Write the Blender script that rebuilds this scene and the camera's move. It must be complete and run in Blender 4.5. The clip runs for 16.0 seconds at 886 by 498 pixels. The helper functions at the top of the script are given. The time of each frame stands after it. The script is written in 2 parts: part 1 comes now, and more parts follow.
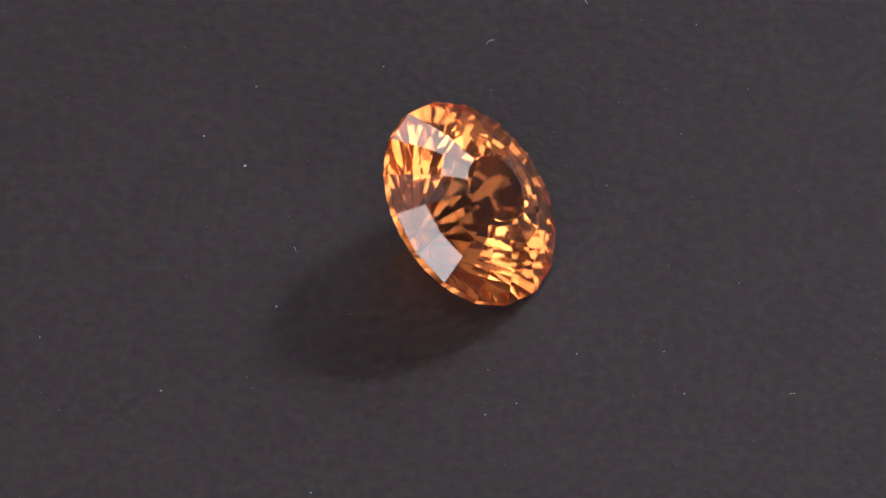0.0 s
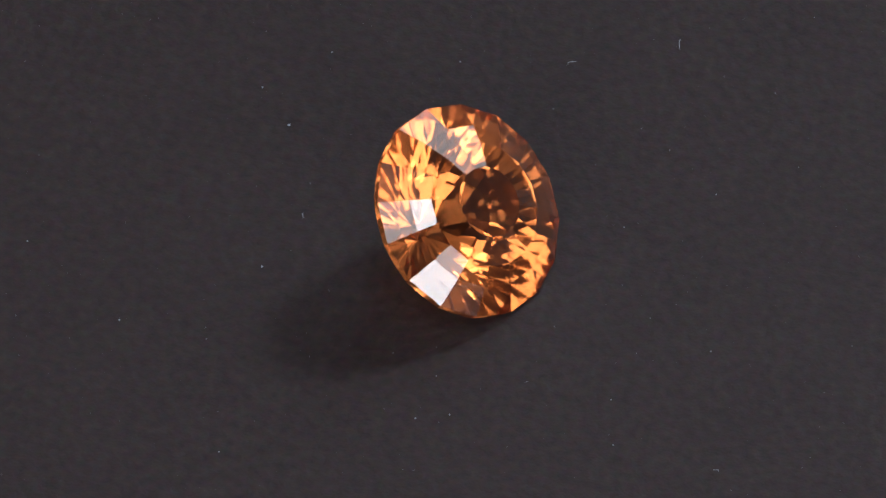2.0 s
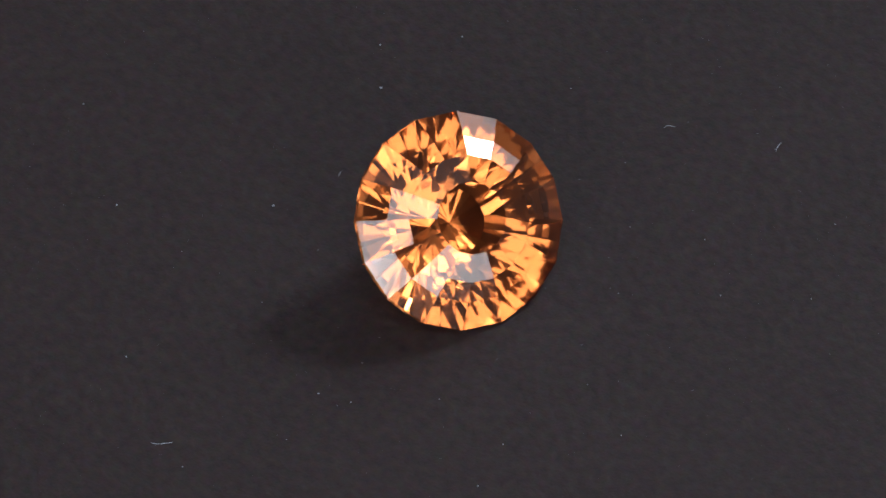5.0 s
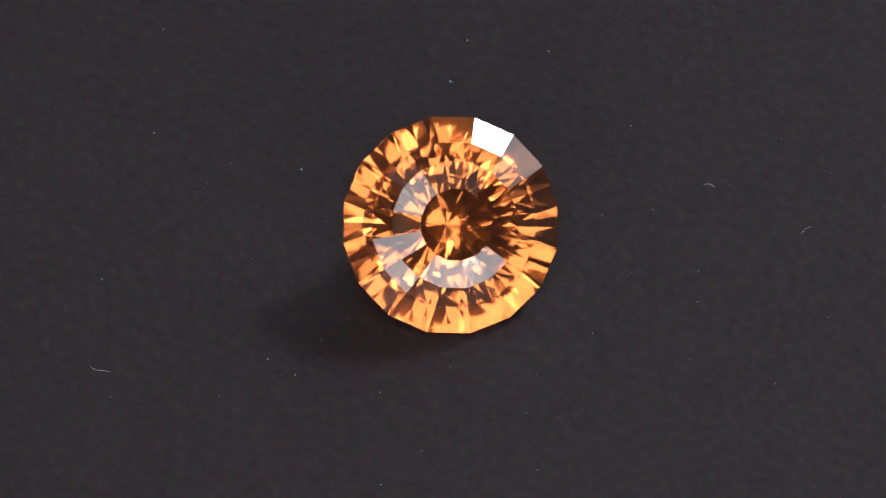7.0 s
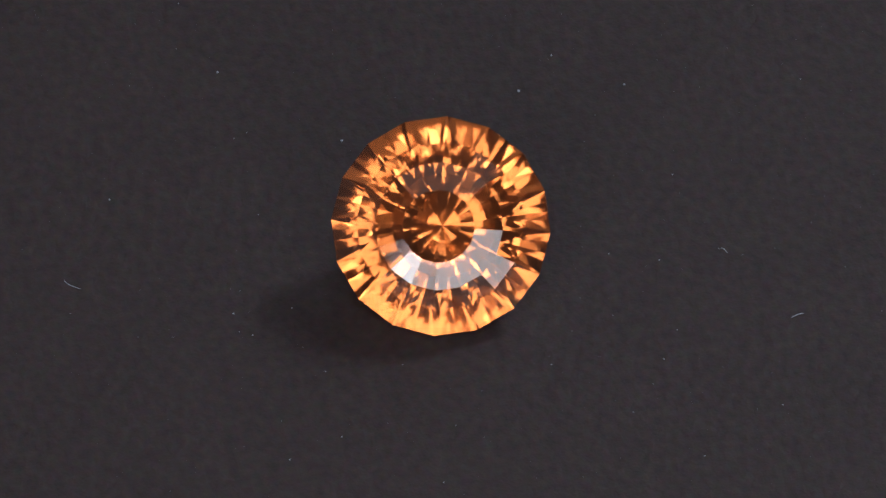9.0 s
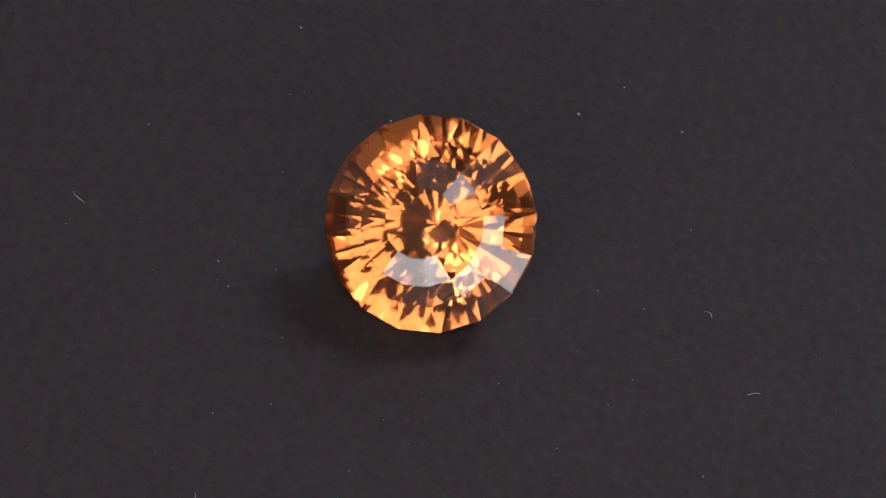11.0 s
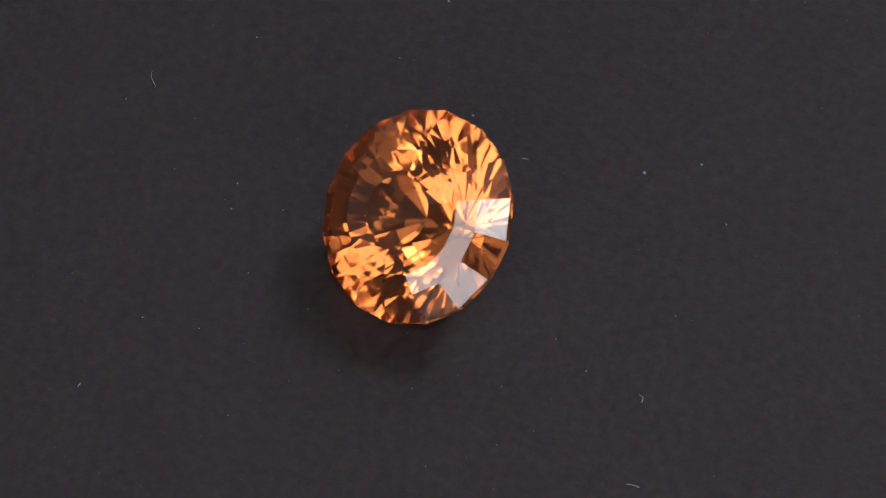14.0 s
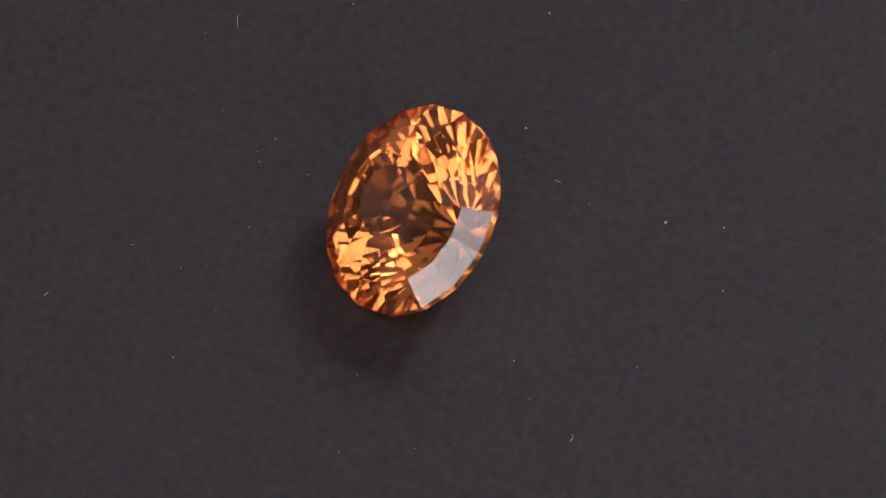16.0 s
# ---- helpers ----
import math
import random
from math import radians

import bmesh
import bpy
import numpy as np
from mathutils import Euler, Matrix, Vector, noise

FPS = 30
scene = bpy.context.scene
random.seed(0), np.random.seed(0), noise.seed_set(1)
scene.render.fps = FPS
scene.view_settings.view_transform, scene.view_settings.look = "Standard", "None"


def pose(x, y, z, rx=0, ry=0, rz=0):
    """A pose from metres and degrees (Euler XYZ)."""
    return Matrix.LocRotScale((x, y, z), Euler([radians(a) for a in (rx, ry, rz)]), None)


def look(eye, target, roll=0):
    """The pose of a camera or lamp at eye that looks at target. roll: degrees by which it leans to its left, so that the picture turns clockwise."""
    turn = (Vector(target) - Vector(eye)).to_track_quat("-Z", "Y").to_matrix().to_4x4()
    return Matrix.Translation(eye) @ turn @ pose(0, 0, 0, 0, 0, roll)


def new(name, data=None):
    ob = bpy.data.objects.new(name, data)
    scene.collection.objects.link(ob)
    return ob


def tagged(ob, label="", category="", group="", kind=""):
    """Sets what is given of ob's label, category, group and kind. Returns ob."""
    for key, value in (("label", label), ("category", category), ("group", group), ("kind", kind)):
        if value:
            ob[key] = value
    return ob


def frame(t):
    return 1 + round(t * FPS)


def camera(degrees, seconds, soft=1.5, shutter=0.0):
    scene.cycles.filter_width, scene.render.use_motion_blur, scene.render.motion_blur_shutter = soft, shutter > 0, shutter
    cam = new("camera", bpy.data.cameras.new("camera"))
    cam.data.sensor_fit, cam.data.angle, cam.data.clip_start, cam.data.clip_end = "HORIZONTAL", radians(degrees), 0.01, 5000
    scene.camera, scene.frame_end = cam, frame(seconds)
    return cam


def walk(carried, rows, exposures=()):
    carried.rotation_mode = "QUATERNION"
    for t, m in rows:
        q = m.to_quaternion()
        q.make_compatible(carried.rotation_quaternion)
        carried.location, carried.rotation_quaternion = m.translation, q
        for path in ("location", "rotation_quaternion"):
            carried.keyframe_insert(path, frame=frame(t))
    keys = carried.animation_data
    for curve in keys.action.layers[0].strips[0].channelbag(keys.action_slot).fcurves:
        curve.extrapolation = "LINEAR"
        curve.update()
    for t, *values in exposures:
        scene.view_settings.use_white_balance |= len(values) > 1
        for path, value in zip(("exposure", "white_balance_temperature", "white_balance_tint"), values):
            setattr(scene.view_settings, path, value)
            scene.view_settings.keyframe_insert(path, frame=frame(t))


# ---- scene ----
from mathutils.bvhtree import BVHTree

# The camera stands still, half a metre from the stone, and the turntable turns under it.
SPIN = -8.921                                    # degrees a second
cam = camera(4.0, 16.0, soft=1.5)
AIM, ELEV, AWAY = (0.000079, -0.000027, 0.0), radians(49.03), 0.4643
EYE = (AIM[0], AIM[1] - AWAY * math.cos(ELEV), AIM[2] + AWAY * math.sin(ELEV))
VIEW = look(EYE, AIM, -1.3)
walk(cam, [(0.0, VIEW), (16.0, VIEW)], [(0.0, 0.58), (0.7, 0.43), (1.5, 0.25), (2.4, 0.10), (3.5, 0.02), (8.0, 0.0), (14.5, 0.0), (15.3, 0.05), (16.0, 0.24)])

# ---- light: a dark room, a window-like key behind the stone, soft lamps on both sides of the lens, added fills above ----
world = bpy.data.worlds.new("room_dark")
world.use_nodes = True
world.node_tree.nodes["Background"].inputs[0].default_value = (0.5, 0.52, 0.6, 1)
world.node_tree.nodes["Background"].inputs[1].default_value = 0.02
scene.world = world
scene.cycles.max_bounces, scene.cycles.glossy_bounces, scene.cycles.transmission_bounces = 20, 16, 16


def panel(name, az, el, away, wide, high, radiance, colour=(1, 1, 1)):
    """A soft lamp seen from the stone at azimuth az (0 = beyond it, 90 = right, 180 = camera) and elevation el."""
    a, e = radians(az), radians(el)
    p = Vector((math.sin(a) * math.cos(e), math.cos(a) * math.cos(e), math.sin(e))) * away
    w, h = 2 * away * math.tan(radians(wide) / 2), 2 * away * math.tan(radians(high) / 2)
    lamp = bpy.data.lights.new(name, "AREA")
    lamp.shape, lamp.size, lamp.size_y = "RECTANGLE", w, h
    lamp.energy, lamp.color = radiance * math.pi * w * h, colour
    ob = new(name, lamp)
    ob.matrix_world = look(p, (0, 0, 0.002))
    return ob


COOL = (0.82, 0.95, 1.12)
panel("key_lamp", 46, 37, 0.75, 50, 24, 1.9, COOL)
panel("key_lamp_core", 49.5, 41, 0.72, 8, 9, 46.0, COOL)
for turn, glow in ((-31, 3.2), (0, 3.9), (31, 3.6)):   # a wide low lamp in front, under the lens
    panel("front_lamp", 180 + turn, 11.5, 0.66, 30, 17, glow, COOL)
for side in (-1, 1):
    panel("front_lamp_core", side * 155, 14.8, 0.60, 9, 5, 5.0, COOL)
# added fill over the lens that brightens the stone's inside; no facet mirrors it
panel("upper_lamp", 180, 68, 0.66, 40, 13, 2.6, COOL)
# added overhead fill to lift the stone's rim; no source is known there
panel("overhead_lamp", 180, 86, 0.90, 60, 26, 0.25, COOL)
panel("side_lamp", -152, 34, 0.62, 22, 26, 3.1, COOL)     # with a dark gap between them, where the camera's stand is
panel("side_lamp", 150, 30, 0.62, 22, 20, 3.3, COOL)
panel("side_lamp_core", 157, 61.5, 0.58, 9, 9, 5.5, COOL)
panel("side_lamp_core", -158, 64.5, 0.58, 9, 7.5, 5.5, COOL)


# ---- materials ----
def nodes(name):
    m = bpy.data.materials.new(name)
    m.use_nodes = True
    t = m.node_tree
    return m, t, t.nodes["Principled BSDF"], t.links.new


def noise_at(t, link, scale, detail=3, rough=0.6, coord="Object"):
    c = t.nodes.new("ShaderNodeTexCoord")
    n = t.nodes.new("ShaderNodeTexNoise")
    n.inputs["Scale"].default_value, n.inputs["Detail"].default_value = scale, detail
    n.inputs["Roughness"].default_value = rough
    link(c.outputs[coord], n.inputs["Vector"])
    return n


def ramp(t, link, source, stops):
    r = t.nodes.new("ShaderNodeValToRGB")
    for i, (at, col) in enumerate(stops):
        e = r.color_ramp.elements[i] if i < 2 else r.color_ramp.elements.new(at)
        e.position, e.color = at, (*col, 1)
    link(source, r.inputs[0])
    return r


def mat_board():
    """Matte charcoal board: fine mottled grain with a soft relief, and faint larger patches."""
    m, t, b, link = nodes("charcoal_board")
    grain = noise_at(t, link, 2200, 3, 0.55)
    speckle = noise_at(t, link, 11000, 2, 0.5)
    patch = noise_at(t, link, 260, 3)

    def blend(x, k, y):
        n = t.nodes.new("ShaderNodeMath")
        n.operation, n.inputs[1].default_value = "MULTIPLY_ADD", k
        link(x, n.inputs[0])
        link(y, n.inputs[2])
        return n.outputs[0]

    mixed = blend(patch.outputs["Fac"], 0.30, blend(speckle.outputs["Fac"], 0.28, grain.outputs["Fac"]))
    r = ramp(t, link, mixed, [(0.40, (0.0163, 0.0090, 0.0083)), (1.16, (0.0372, 0.0226, 0.0206))])
    fleck = noise_at(t, link, 3100, 2, 0.5)       # fibres dyed a little unevenly
    tint = t.nodes.new("ShaderNodeMix")
    tint.data_type, tint.blend_type = "RGBA", "OVERLAY"
    tint.inputs[0].default_value = 0.45
    link(r.outputs[0], tint.inputs[6])
    link(fleck.outputs["Color"], tint.inputs[7])
    link(tint.outputs[2], b.inputs["Base Color"])
    b.inputs["Roughness"].default_value = 0.55
    b.inputs["Specular IOR Level"].default_value = 0.30
    bump = t.nodes.new("ShaderNodeBump")
    bump.inputs["Strength"].default_value, bump.inputs["Distance"].default_value = 0.41, 0.00011
    link(blend(speckle.outputs["Fac"], 0.12, grain.outputs["Fac"]), bump.inputs["Height"])
    link(bump.outputs[0], b.inputs["Normal"])
    return m


def mat_plain(name, lo, hi, scale, rough=0.7):
    m, t, b, link = nodes(name)
    n = noise_at(t, link, scale, 5)
    r = ramp(t, link, n.outputs["Fac"], [(0.3, lo), (0.7, hi)])
    link(r.outputs[0], b.inputs["Base Color"])
    b.inputs["Roughness"].default_value = rough
    return m


def mat_gem(name="amber_gem", rough=0.035):
    """Amber glass: tinted where light enters and leaves, and a little more at each reflection inside."""
    m, t, b, link = nodes(name)
    b.inputs["Base Color"].default_value = (0.95, 0.252, 0.061, 1)
    b.inputs["Roughness"].default_value = rough
    b.inputs["IOR"].default_value = GEM_IOR
    b.inputs["Transmission Weight"].default_value = 1.0
    g = t.nodes.new("ShaderNodeBsdfGlass")
    g.inputs["Color"].default_value = (0.96, 0.58, 0.31, 1)
    g.inputs["Roughness"].default_value, g.inputs["IOR"].default_value = rough + 0.05, GEM_IOR
    mix = t.nodes.new("ShaderNodeMixShader")
    mix.inputs[0].default_value = 0.3
    link(b.outputs[0], mix.inputs[1])
    link(g.outputs[0], mix.inputs[2])
    link(mix.outputs[0], t.nodes["Material Output"].inputs["Surface"])
    return m


GEM_IOR = 1.966
BOARD = mat_board()
PLATTER = mat_plain("black_plastic", (0.02, 0.02, 0.02), (0.03, 0.03, 0.03), 60, 0.4)
WOOD = mat_plain("dark_table_wood", (0.06, 0.04, 0.03), (0.10, 0.07, 0.05), 14, 0.5)
PAINT = mat_plain("pale_wall_paint", (0.42, 0.42, 0.42), (0.47, 0.47, 0.47), 3, 0.8)
FLOORING = mat_plain("dark_floor", (0.08, 0.07, 0.06), (0.12, 0.11, 0.10), 5, 0.6)
DUST = mat_plain("pale_dust", (0.20, 0.20, 0.22), (0.38, 0.38, 0.41), 9000, 0.9)
LINT_WHITE = mat_plain("pale_lint", (0.34, 0.34, 0.37), (0.50, 0.50, 0.54), 9000, 0.8)
GEM, GEM_GIRDLE = mat_gem(), mat_gem("amber_gem_girdle", 0.12)


# ---- building ----
def mesh_of(name, bm, *mats):
    me = bpy.data.meshes.new(name)
    bm.to_mesh(me)
    bm.free()
    for m in mats:
        me.materials.append(m)
    return me


def part(name, bm, mat, parent, label=""):
    ob = new(name, mesh_of(name, bm, mat))
    ob.parent = parent
    return tagged(ob, label)


def box(x0, x1, y0, y1, z0, z1):
    bm = bmesh.new()
    bmesh.ops.create_cube(bm, size=1, matrix=Matrix.Translation(((x0 + x1) / 2, (y0 + y1) / 2, (z0 + z1) / 2))
                          @ Matrix.Diagonal((x1 - x0, y1 - y0, z1 - z0, 1)))
    return bm


def disc(radius, z0, z1, bevel, segments=128):
    bm = bmesh.new()
    bmesh.ops.create_cone(bm, cap_ends=True, segments=segments, radius1=radius, radius2=radius, depth=z1 - z0,
                          matrix=Matrix.Translation((0, 0, (z0 + z1) / 2)))
    rim = [e for e in bm.edges if abs(e.verts[0].co.z - e.verts[1].co.z) < 1e-9]
    bmesh.ops.bevel(bm, geom=rim, offset=bevel, segments=3, affect="EDGES")
    return bm


# ---- the closing room: unseen, kept small and pale-walled to bounce fill light ----
def structure(name, bm, mat, label):
    return tagged(new(name, mesh_of(name, bm, mat)), label, "room", kind="structure")


structure("floor", box(-1.1, 1.1, -1.1, 1.1, -0.90, -0.80), FLOORING, "dark floor of the small room")
structure("ceiling", box(-1.1, 1.1, -1.1, 1.1, 1.00, 1.10), PAINT, "unseen pale ceiling that bounces fill light")
structure("wall_north", box(-1.1, 1.1, 1.0, 1.1, -0.80, 1.00), PAINT, "unseen pale wall that bounces fill light")
structure("wall_south", box(-1.1, 1.1, -1.1, -1.0, -0.80, 1.00), PAINT, "unseen pale wall that bounces fill light")
structure("wall_east", box(1.0, 1.1, -1.0, 1.0, -0.80, 1.00), PAINT, "unseen pale wall that bounces fill light")
structure("wall_west", box(-1.1, -1.0, -1.0, 1.0, -0.80, 1.00), PAINT, "unseen pale wall that bounces fill light")


def build_table():
    table = tagged(new("table"), "dark wooden table carrying the turntable", "table")
    table.matrix_basis = pose(0, 0, -0.80)
    part("tabletop", box(-0.5, 0.5, -0.35, 0.35, 0.735, 0.770), WOOD, table)
    for x in (-0.45, 0.45):
        for y in (-0.30, 0.30):
            part("leg", box(x - 0.03, x + 0.03, y - 0.03, y + 0.03, 0.0, 0.735), WOOD, table)
    return table


build_table()


# ---- the gemstone: flat facets cut one by one from a block; its point is at the origin, its table faces +z ----
MM = 0.001
LEAN, MAIN = 41.81, 42.08                          # it leans on its lower facets; slope of the mains
STEP = 360 / 16
GIRDLE_LOW, BAND = 3.439, 0.30                    # millimetres
CROWN = ((35.2, 4.00), (28.2, 3.04), (17.1, 2.337))   # three rings of 16: slope, radius where it starts
TABLE_R = 1.324


def slope(turn, angle, sign):
    a, s = radians(turn), radians(angle)
    return Vector((math.cos(a) * math.sin(s), math.sin(a) * math.sin(s), sign * math.cos(s)))


def facet(planes, i):
    """The corners that the other cuts leave on one of the cuts."""
    origin, normal = planes[i]
    u = normal.orthogonal().normalized()
    v = normal.cross(u)
    ring = [origin + u * x + v * y for x, y in ((-20, -20), (20, -20), (20, 20), (-20, 20))]
    for j, (other, away) in enumerate(planes):
        if j == i or not ring:
            continue
        side = [(p - other).dot(away) for p in ring]
        kept = []
        for k, p in enumerate(ring):
            q, a, b = ring[k - 1], side[k], side[k - 1]
            if (a > 0) != (b > 0):
                kept.append(q.lerp(p, b / (b - a)))
            if a <= 0:
                kept.append(p)
        ring = kept
    return ring


def build_gemstone():
    apo = math.cos(radians(STEP / 2))
    flat = 4.0 * apo
    planes = [(slope((k + 0.5) * STEP, 90, 1) * flat, slope((k + 0.5) * STEP, 90, 1)) for k in range(16)]
    # pavilion: a flatter tip, mains towards the girdle's corners, pairs of breaks under its flats
    for k in range(16):
        a = radians(k * STEP)
        planes.append((Vector(), slope(k * STEP, TIP, -1)))
        planes.append((Vector((math.cos(a) * 4, math.sin(a) * 4, GIRDLE_LOW + MAIN_UP)), slope(k * STEP, MAIN, -1)))
    for k in range(32):
        mid = radians((k // 2 + 0.5) * STEP)
        at = (k // 2 + 0.5 + BREAK_TURN * (1 if k % 2 else -1)) * STEP
        planes.append((Vector((math.cos(mid) * flat, math.sin(mid) * flat, GIRDLE_LOW)), slope(at, BREAK, -1)))
    # crown: three rings of 16 facets over the girdle's flats, then the table
    z = GIRDLE_LOW + BAND
    rims = [r * apo for _, r in CROWN] + [TABLE_R * apo]
    for i, (angle, _) in enumerate(CROWN):
        for k in range(16):
            a = radians((k + 0.5) * STEP)
            planes.append((Vector((math.cos(a) * rims[i], math.sin(a) * rims[i], z)), slope((k + 0.5) * STEP, angle, 1)))
        z += (rims[i] - rims[i + 1]) * math.tan(radians(angle))
    planes.append((Vector((0, 0, z)), Vector((0, 0, 1))))
    bm = bmesh.new()
    for i in range(len(planes)):
        ring = facet(planes, i)
        if len(ring) > 2:
            bm.faces.new([bm.verts.new(p) for p in ring])
    bmesh.ops.remove_doubles(bm, verts=bm.verts[:], dist=1e-4)
    bmesh.ops.dissolve_degenerate(bm, dist=1e-4, edges=bm.edges[:])
    bmesh.ops.scale(bm, vec=(MM, MM, MM), verts=bm.verts[:])
    bmesh.ops.recalc_face_normals(bm, faces=bm.faces[:])
    for f in bm.faces:
        up = f.normal.z
        f.material_index = 0 if up > 0.999 else 1 if up > 0.05 else 2 if up > -0.05 else 3
    gem = tagged(new("gemstone"), "round amber-orange faceted gemstone lying tilted on the board", "gemstone")
    for i, (name, label) in enumerate((("table_facet", "small flat top facet"), ("crown", "three rings of sixteen crown facets"),
                                       ("girdle", "thin sixteen-sided girdle band"), ("pavilion", "pointed lower half cut in slim facets"))):
        shell = bm.copy()
        bmesh.ops.delete(shell, geom=[f for f in shell.faces if f.material_index != i], context="FACES")
        for f in shell.faces:
            f.material_index = 0
        part(name, shell, GEM_GIRDLE if name == "girdle" else GEM, gem, label)
    bm.free()
    return gem


TIP, MAIN_UP = 38.0, 0.028
BREAK, BREAK_TURN = 43.02, 0.238
gemstone = build_gemstone()
TILT = pose(0, 0, 0, 0, LEAN, 0) @ pose(0, 0, 0, 0, 0, -0.9)
LIFT = 0.0032 * MM                         # its lower facets press a little into the board
GEM_POSE = pose(-1.200 * MM, 0.398 * MM, LIFT) @ pose(0, 0, 0, 0, 0, -14.92) @ TILT


# ---- turntable with its dark board, which gives a little under the stone's edge ----
def dented_disc(radius, z0, bevel, stone, patch):
    """A disc with its top at z = 0, pressed in where the stone's lower facets reach below the top."""
    tree = BVHTree.FromPolygons([stone @ v.co for v in patch[0]], patch[1])
    bm = bmesh.new()
    half, n = 0.0052, 104
    grid = [[None] * (n + 1) for _ in range(n + 1)]
    for i in range(n + 1):
        for j in range(n + 1):
            x, y = -half + 2 * half * i / n, -half + 2 * half * j / n
            hit = tree.ray_cast(Vector((x, y, -0.002)), Vector((0, 0, 1)))[0]
            z = min(0.0, hit.z - 0.000006) if hit else 0.0
            grid[i][j] = bm.verts.new((x, y, z))
    for i in range(n):
        for j in range(n):
            bm.faces.new((grid[i][j], grid[i + 1][j], grid[i + 1][j + 1], grid[i][j + 1])).smooth = True
    edge = [grid[i][0] for i in range(n)] + [grid[n][j] for j in range(n)] + [grid[n - i][n] for i in range(n)] + [grid[0][n - j] for j in range(n)]
    rings = [edge]
    for r, z in ((radius - bevel, 0.0), (radius, -bevel), (radius, z0)):
        ring = []
        for v in edge:
            a = math.atan2(v.co.y, v.co.x)
            ring.append(bm.verts.new((r * math.cos(a), r * math.sin(a), z)))
        rings.append(ring)
    for p, q in zip(rings, rings[1:]):
        for k in range(len(p)):
            bm.faces.new((p[k], q[k], q[(k + 1) % len(p)], p[(k + 1) % len(p)]))
    bm.faces.new(rings[-1][::-1])
    bmesh.ops.recalc_face_normals(bm, faces=bm.faces[:])
    return bm


def build_turntable(stone, patch):
    tt = tagged(new("turntable"), "round turntable topped with matte charcoal board", "turntable")
    part("base", disc(0.075, -0.030, -0.018, 0.002), PLATTER, tt, "black plastic base")
    part("platter", disc(0.090, -0.018, -0.003, 0.002), PLATTER, tt, "black plastic platter")
    part("board", dented_disc(0.088, -0.003, 0.0004, stone, patch), BOARD, tt, "matte charcoal board, finely grained and dusty")
    return tt


def facets_of(thing):
    """All corners and facets of a thing's parts, in its own space."""
    corners, faces = [], []
    for c in thing.children:
        start = len(corners)
        corners += list(c.data.vertices)
        faces += [[start + i for i in p.vertices] for p in c.data.polygons]
    return corners, faces


turntable = build_turntable(GEM_POSE, facets_of(gemstone))


# ---- dust and lint on the board, at their places in millimetres ----
def build_speck(size, seed):
    """A crumb of dust: a small uneven lump."""
    rng = random.Random(seed)
    bm = bmesh.new()
    bmesh.ops.create_icosphere(bm, subdivisions=1, radius=size)
    for v in bm.verts:
        v.co = Vector((v.co.x * rng.uniform(0.6, 1.5), v.co.y * rng.uniform(0.5, 1.1), v.co.z * rng.uniform(0.3, 0.7)))
    lowest = min(v.co.z for v in bm.verts)
    bmesh.ops.translate(bm, vec=(0, 0, -lowest), verts=bm.verts[:])
    return mesh_of("dust_speck", bm, DUST)


def build_lint(length, bend, thick, seed):
    """A short bent fibre, a thin round thread lying on the board."""
    rng = random.Random(seed)
    bm = bmesh.new()
    rings, n, m = [], 10, 5
    kink = rng.uniform(-0.3, 0.3)
    for i in range(n + 1):
        u = i / n - 0.5
        c = Vector((u * length, bend * length * (0.25 - u * u) + kink * bend * length * u ** 3 * 8, thick * (1.0 + 0.8 * math.cos(u * 5))))
        r = thick * (1 - 0.5 * abs(2 * u) ** 3)
        rings.append([bm.verts.new(c + Vector((0, math.cos(2 * math.pi * k / m) * r, math.sin(2 * math.pi * k / m) * r))) for k in range(m)])
    for p, q in zip(rings, rings[1:]):
        for k in range(m):
            bm.faces.new((p[k], p[(k + 1) % m], q[(k + 1) % m], q[k]))
    bm.faces.new(rings[0][::-1])
    bm.faces.new(rings[-1])
    return mesh_of("lint_fibre", bm, LINT_WHITE)


SPECKS = (                                       # x, y, size
    (-7.11, 4.22, 9), (-10.24, -6.54, 7), (-6.01, -2.64, 8), (-8.61, 5.74, 6), (4.88, -5.23, 4),
    (1.50, -8.03, 5), (11.52, 7.46, 4), (1.64, -5.89, 4), (8.97, 5.34, 4), (0.30, -13.85, 4), (6.72, 6.93, 4),
    (-4.85, -11.52, 5), (-6.66, 8.11, 6), (8.05, -5.22, 4), (2.64, -7.52, 5), (9.71, 10.72, 4), (10.88, -2.0, 4),
    (1.36, 5.93, 4), (8.73, -7.25, 5), (2.03, 7.69, 4), (6.18, 2.87, 4), (-1.94, 8.98, 5), (-14.64, -3.84, 4))
FAINT = (
    (-14.98, 10.94), (-7.11, -6.0), (6.04, 15.16), (-3.31, -3.06), (-6.92, -6.52), (5.10, -2.43), (-13.93, -7.37),
    (10.07, 14.76), (1.34, 13.5), (2.38, -7.97), (-3.05, -6.28), (2.16, -10.39), (6.89, 0.16), (3.68, 14.29),
    (5.44, 7.67), (4.30, 5.52), (-5.51, 1.73), (-17.52, 6.36), (-5.62, 14.55), (8.33, -1.07), (-15.53, 0.26), (-9.59, 13.54))
LINT = (                                         # x, y, turn, length, bend
    (2.04, 10.06, 27, 0.40, 0.9), (12.63, -7.35, 10, 0.22, 0.3), (-1.06, -13.55, 53, 0.77, -0.35), (5.64, 12.1, 109, 0.50, 0.3),
    (-5.30, 0.16, 114, 0.28, 0.2))
resting = []                                     # things that lie on the board, with their poses on it
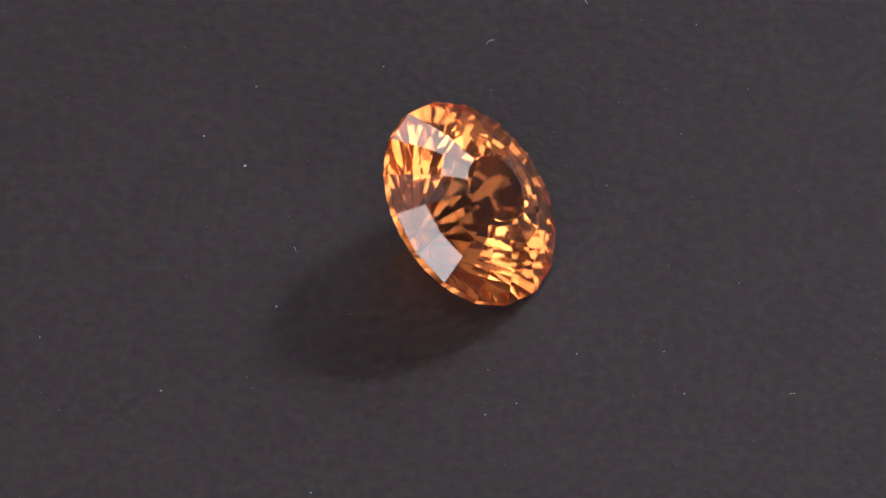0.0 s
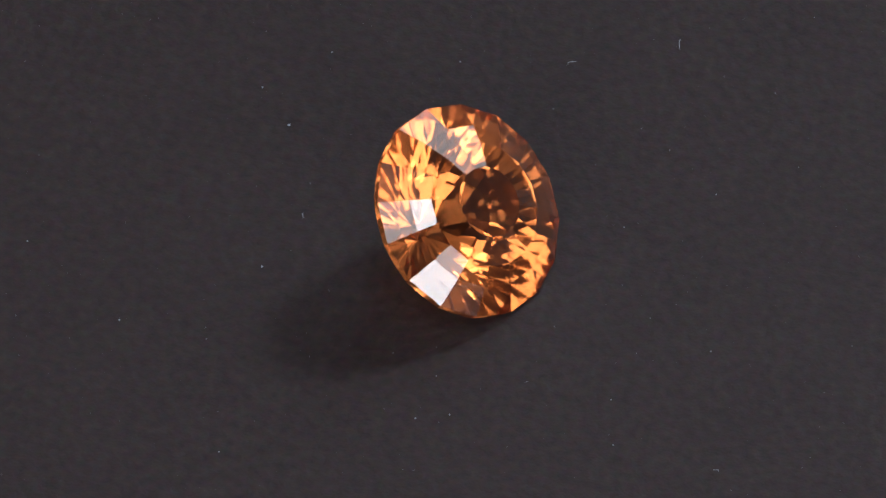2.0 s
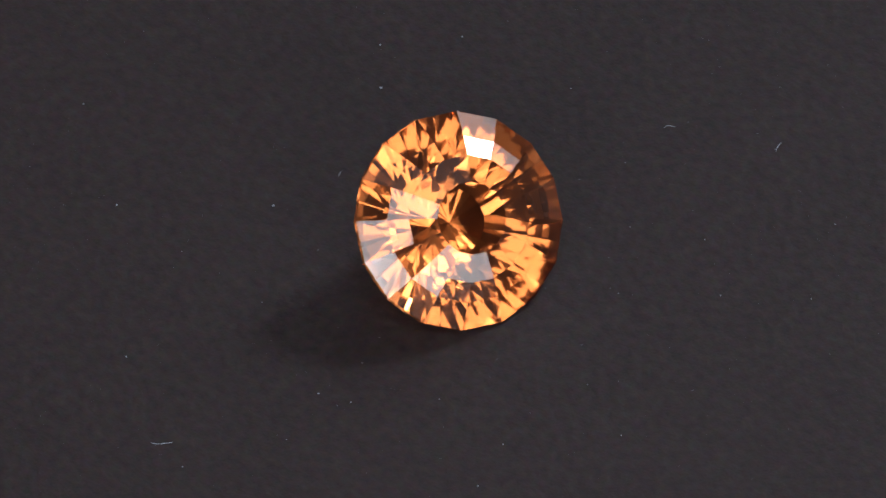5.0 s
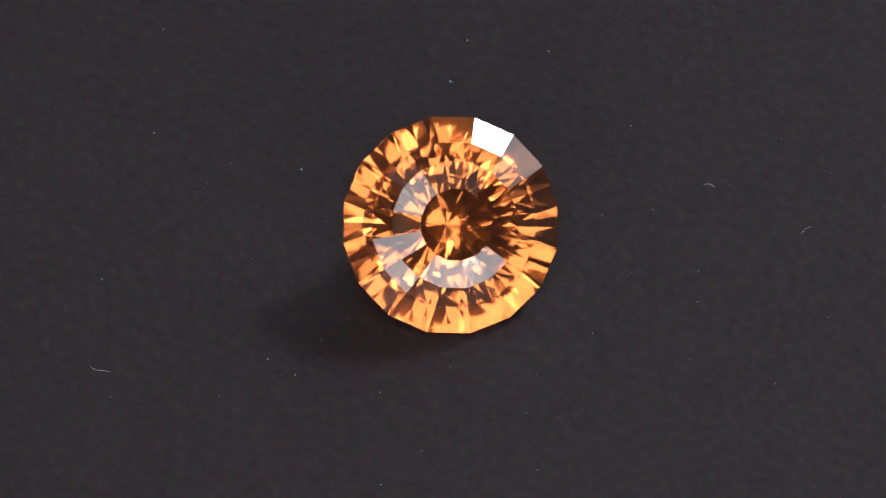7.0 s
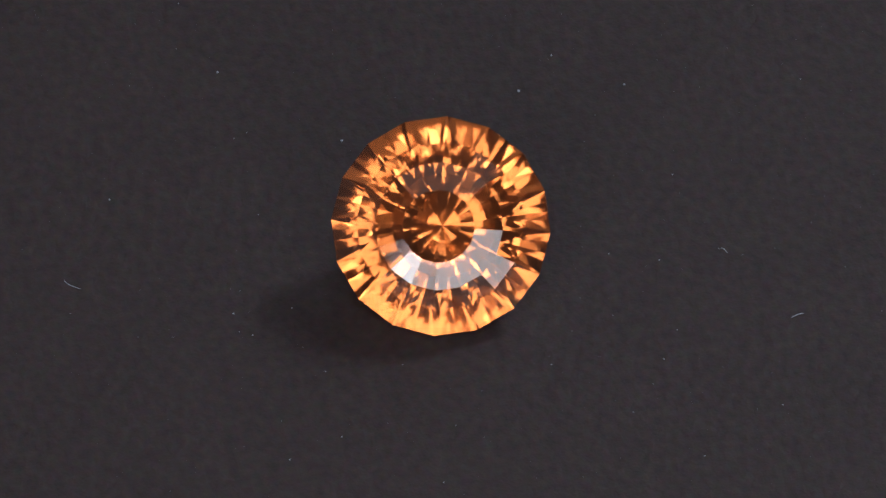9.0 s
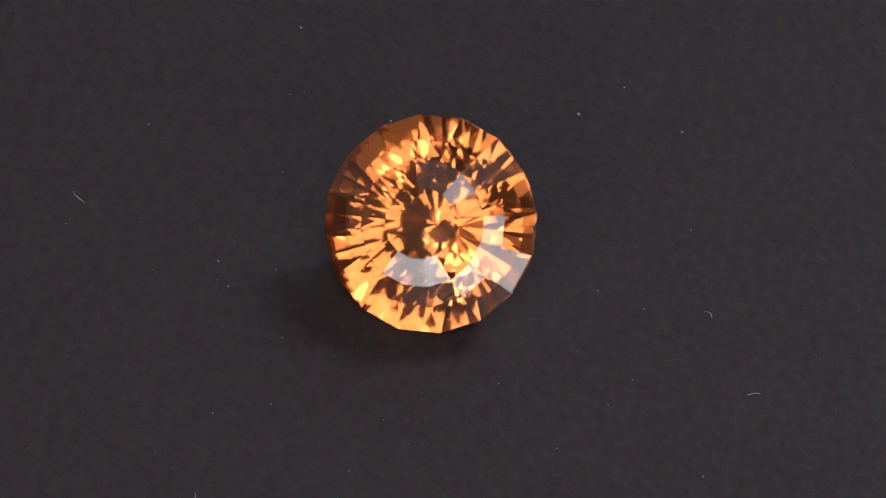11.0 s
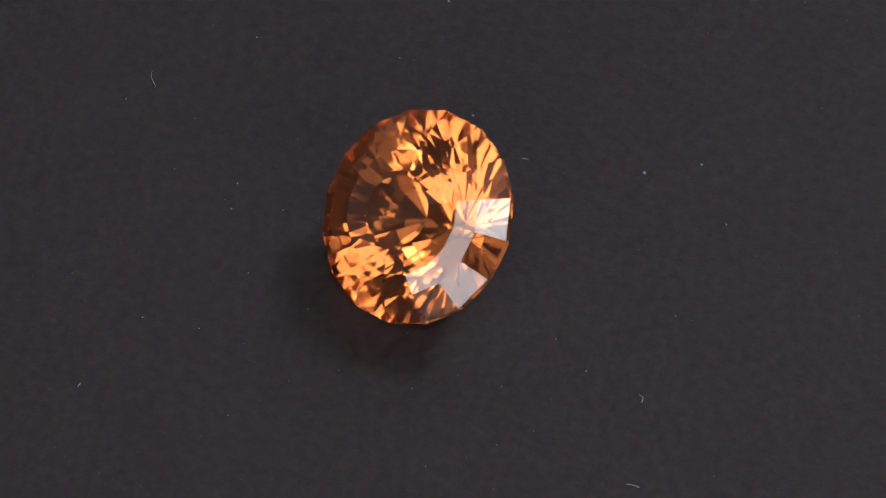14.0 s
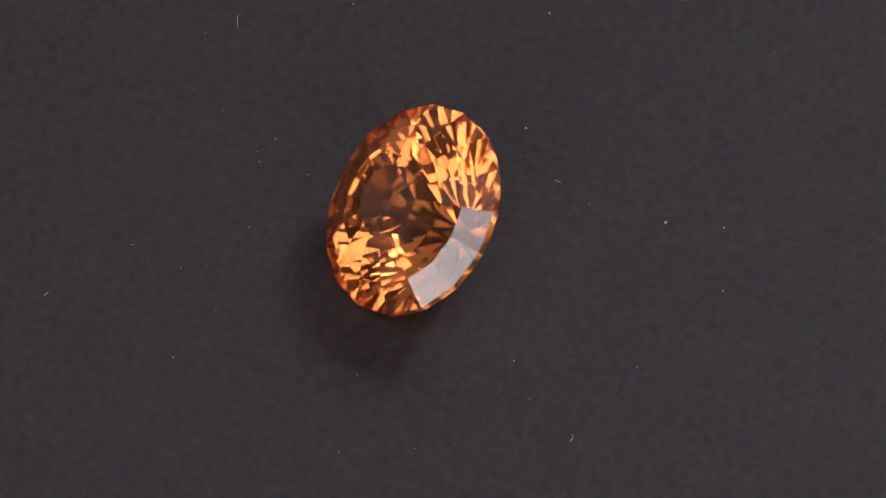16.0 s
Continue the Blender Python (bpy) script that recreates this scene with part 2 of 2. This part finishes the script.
for i, (x, y, size) in enumerate(SPECKS):
    ob = tagged(new("dust_speck", build_speck(size * 0.0072 * MM, i)), "tiny pale dust crumb on the charcoal board", "dust", "dust specks")
    resting.append((ob, pose(x * MM, y * MM, 0, 0, 0, i * 47)))
for i, (x, y) in enumerate(FAINT):
    ob = tagged(new("dust_speck", build_speck(0.019 * MM, 90 + i)), "tiny pale dust crumb on the charcoal board", "dust", "dust specks")
    resting.append((ob, pose(x * MM, y * MM, 0, 0, 0, i * 71)))
for i, (x, y, turn, length, bend) in enumerate(LINT):
    ob = tagged(new("lint_fibre", build_lint(length * MM, bend, 0.009 * MM, i)), "short pale bent lint fibre on the charcoal board", "lint", "lint fibres")
    resting.append((ob, pose(x * MM, y * MM, 0, 0, 0, turn)))


def build_fine_dust():
    rng = random.Random(5)
    bm = bmesh.new()
    for _ in range(1500):
        r, a = 0.024 * math.sqrt(rng.random()), rng.uniform(0, 2 * math.pi)
        s = 0.004 * MM * (1 + 2.2 * rng.random() ** 4)
        bmesh.ops.create_cone(bm, cap_ends=True, segments=4, radius1=s, radius2=s * 0.4, depth=s,
                              matrix=pose(r * math.cos(a), r * math.sin(a), s / 2, 0, 0, rng.uniform(0, 90)))
    return tagged(new("fine_dust", mesh_of("fine_dust", bm, DUST)), "fine pale dust scattered over the board", "dust", kind="stuff")


resting.append((build_fine_dust(), Matrix.Identity(4)))


# ---- movement: the plate turns evenly and its centre strays a little, in hundredths of a millimetre ----
STRAY = ((0, -3, 0), (1, -3, 0), (3, -2, -4), (5, 2, -8), (7, 5, -11), (9, 5, -11), (11, 2, -5), (12.5, 1, -1), (14, 2, 1), (16, 5, 4))


def turned(t, m=Matrix.Identity(4)):
    x, y = (float(np.interp(t, [r[0] for r in STRAY], [r[i] for r in STRAY])) * 0.01 * MM for i in (1, 2))
    return pose(x, y, 0, 0, 0, SPIN * t) @ m


def motions():
    times = [float(s) for s in range(17)]
    for thing, m in [(turntable, Matrix.Identity(4)), (gemstone, GEM_POSE), *resting]:
        walk(thing, [(t, turned(t, m)) for t in times])


motions()
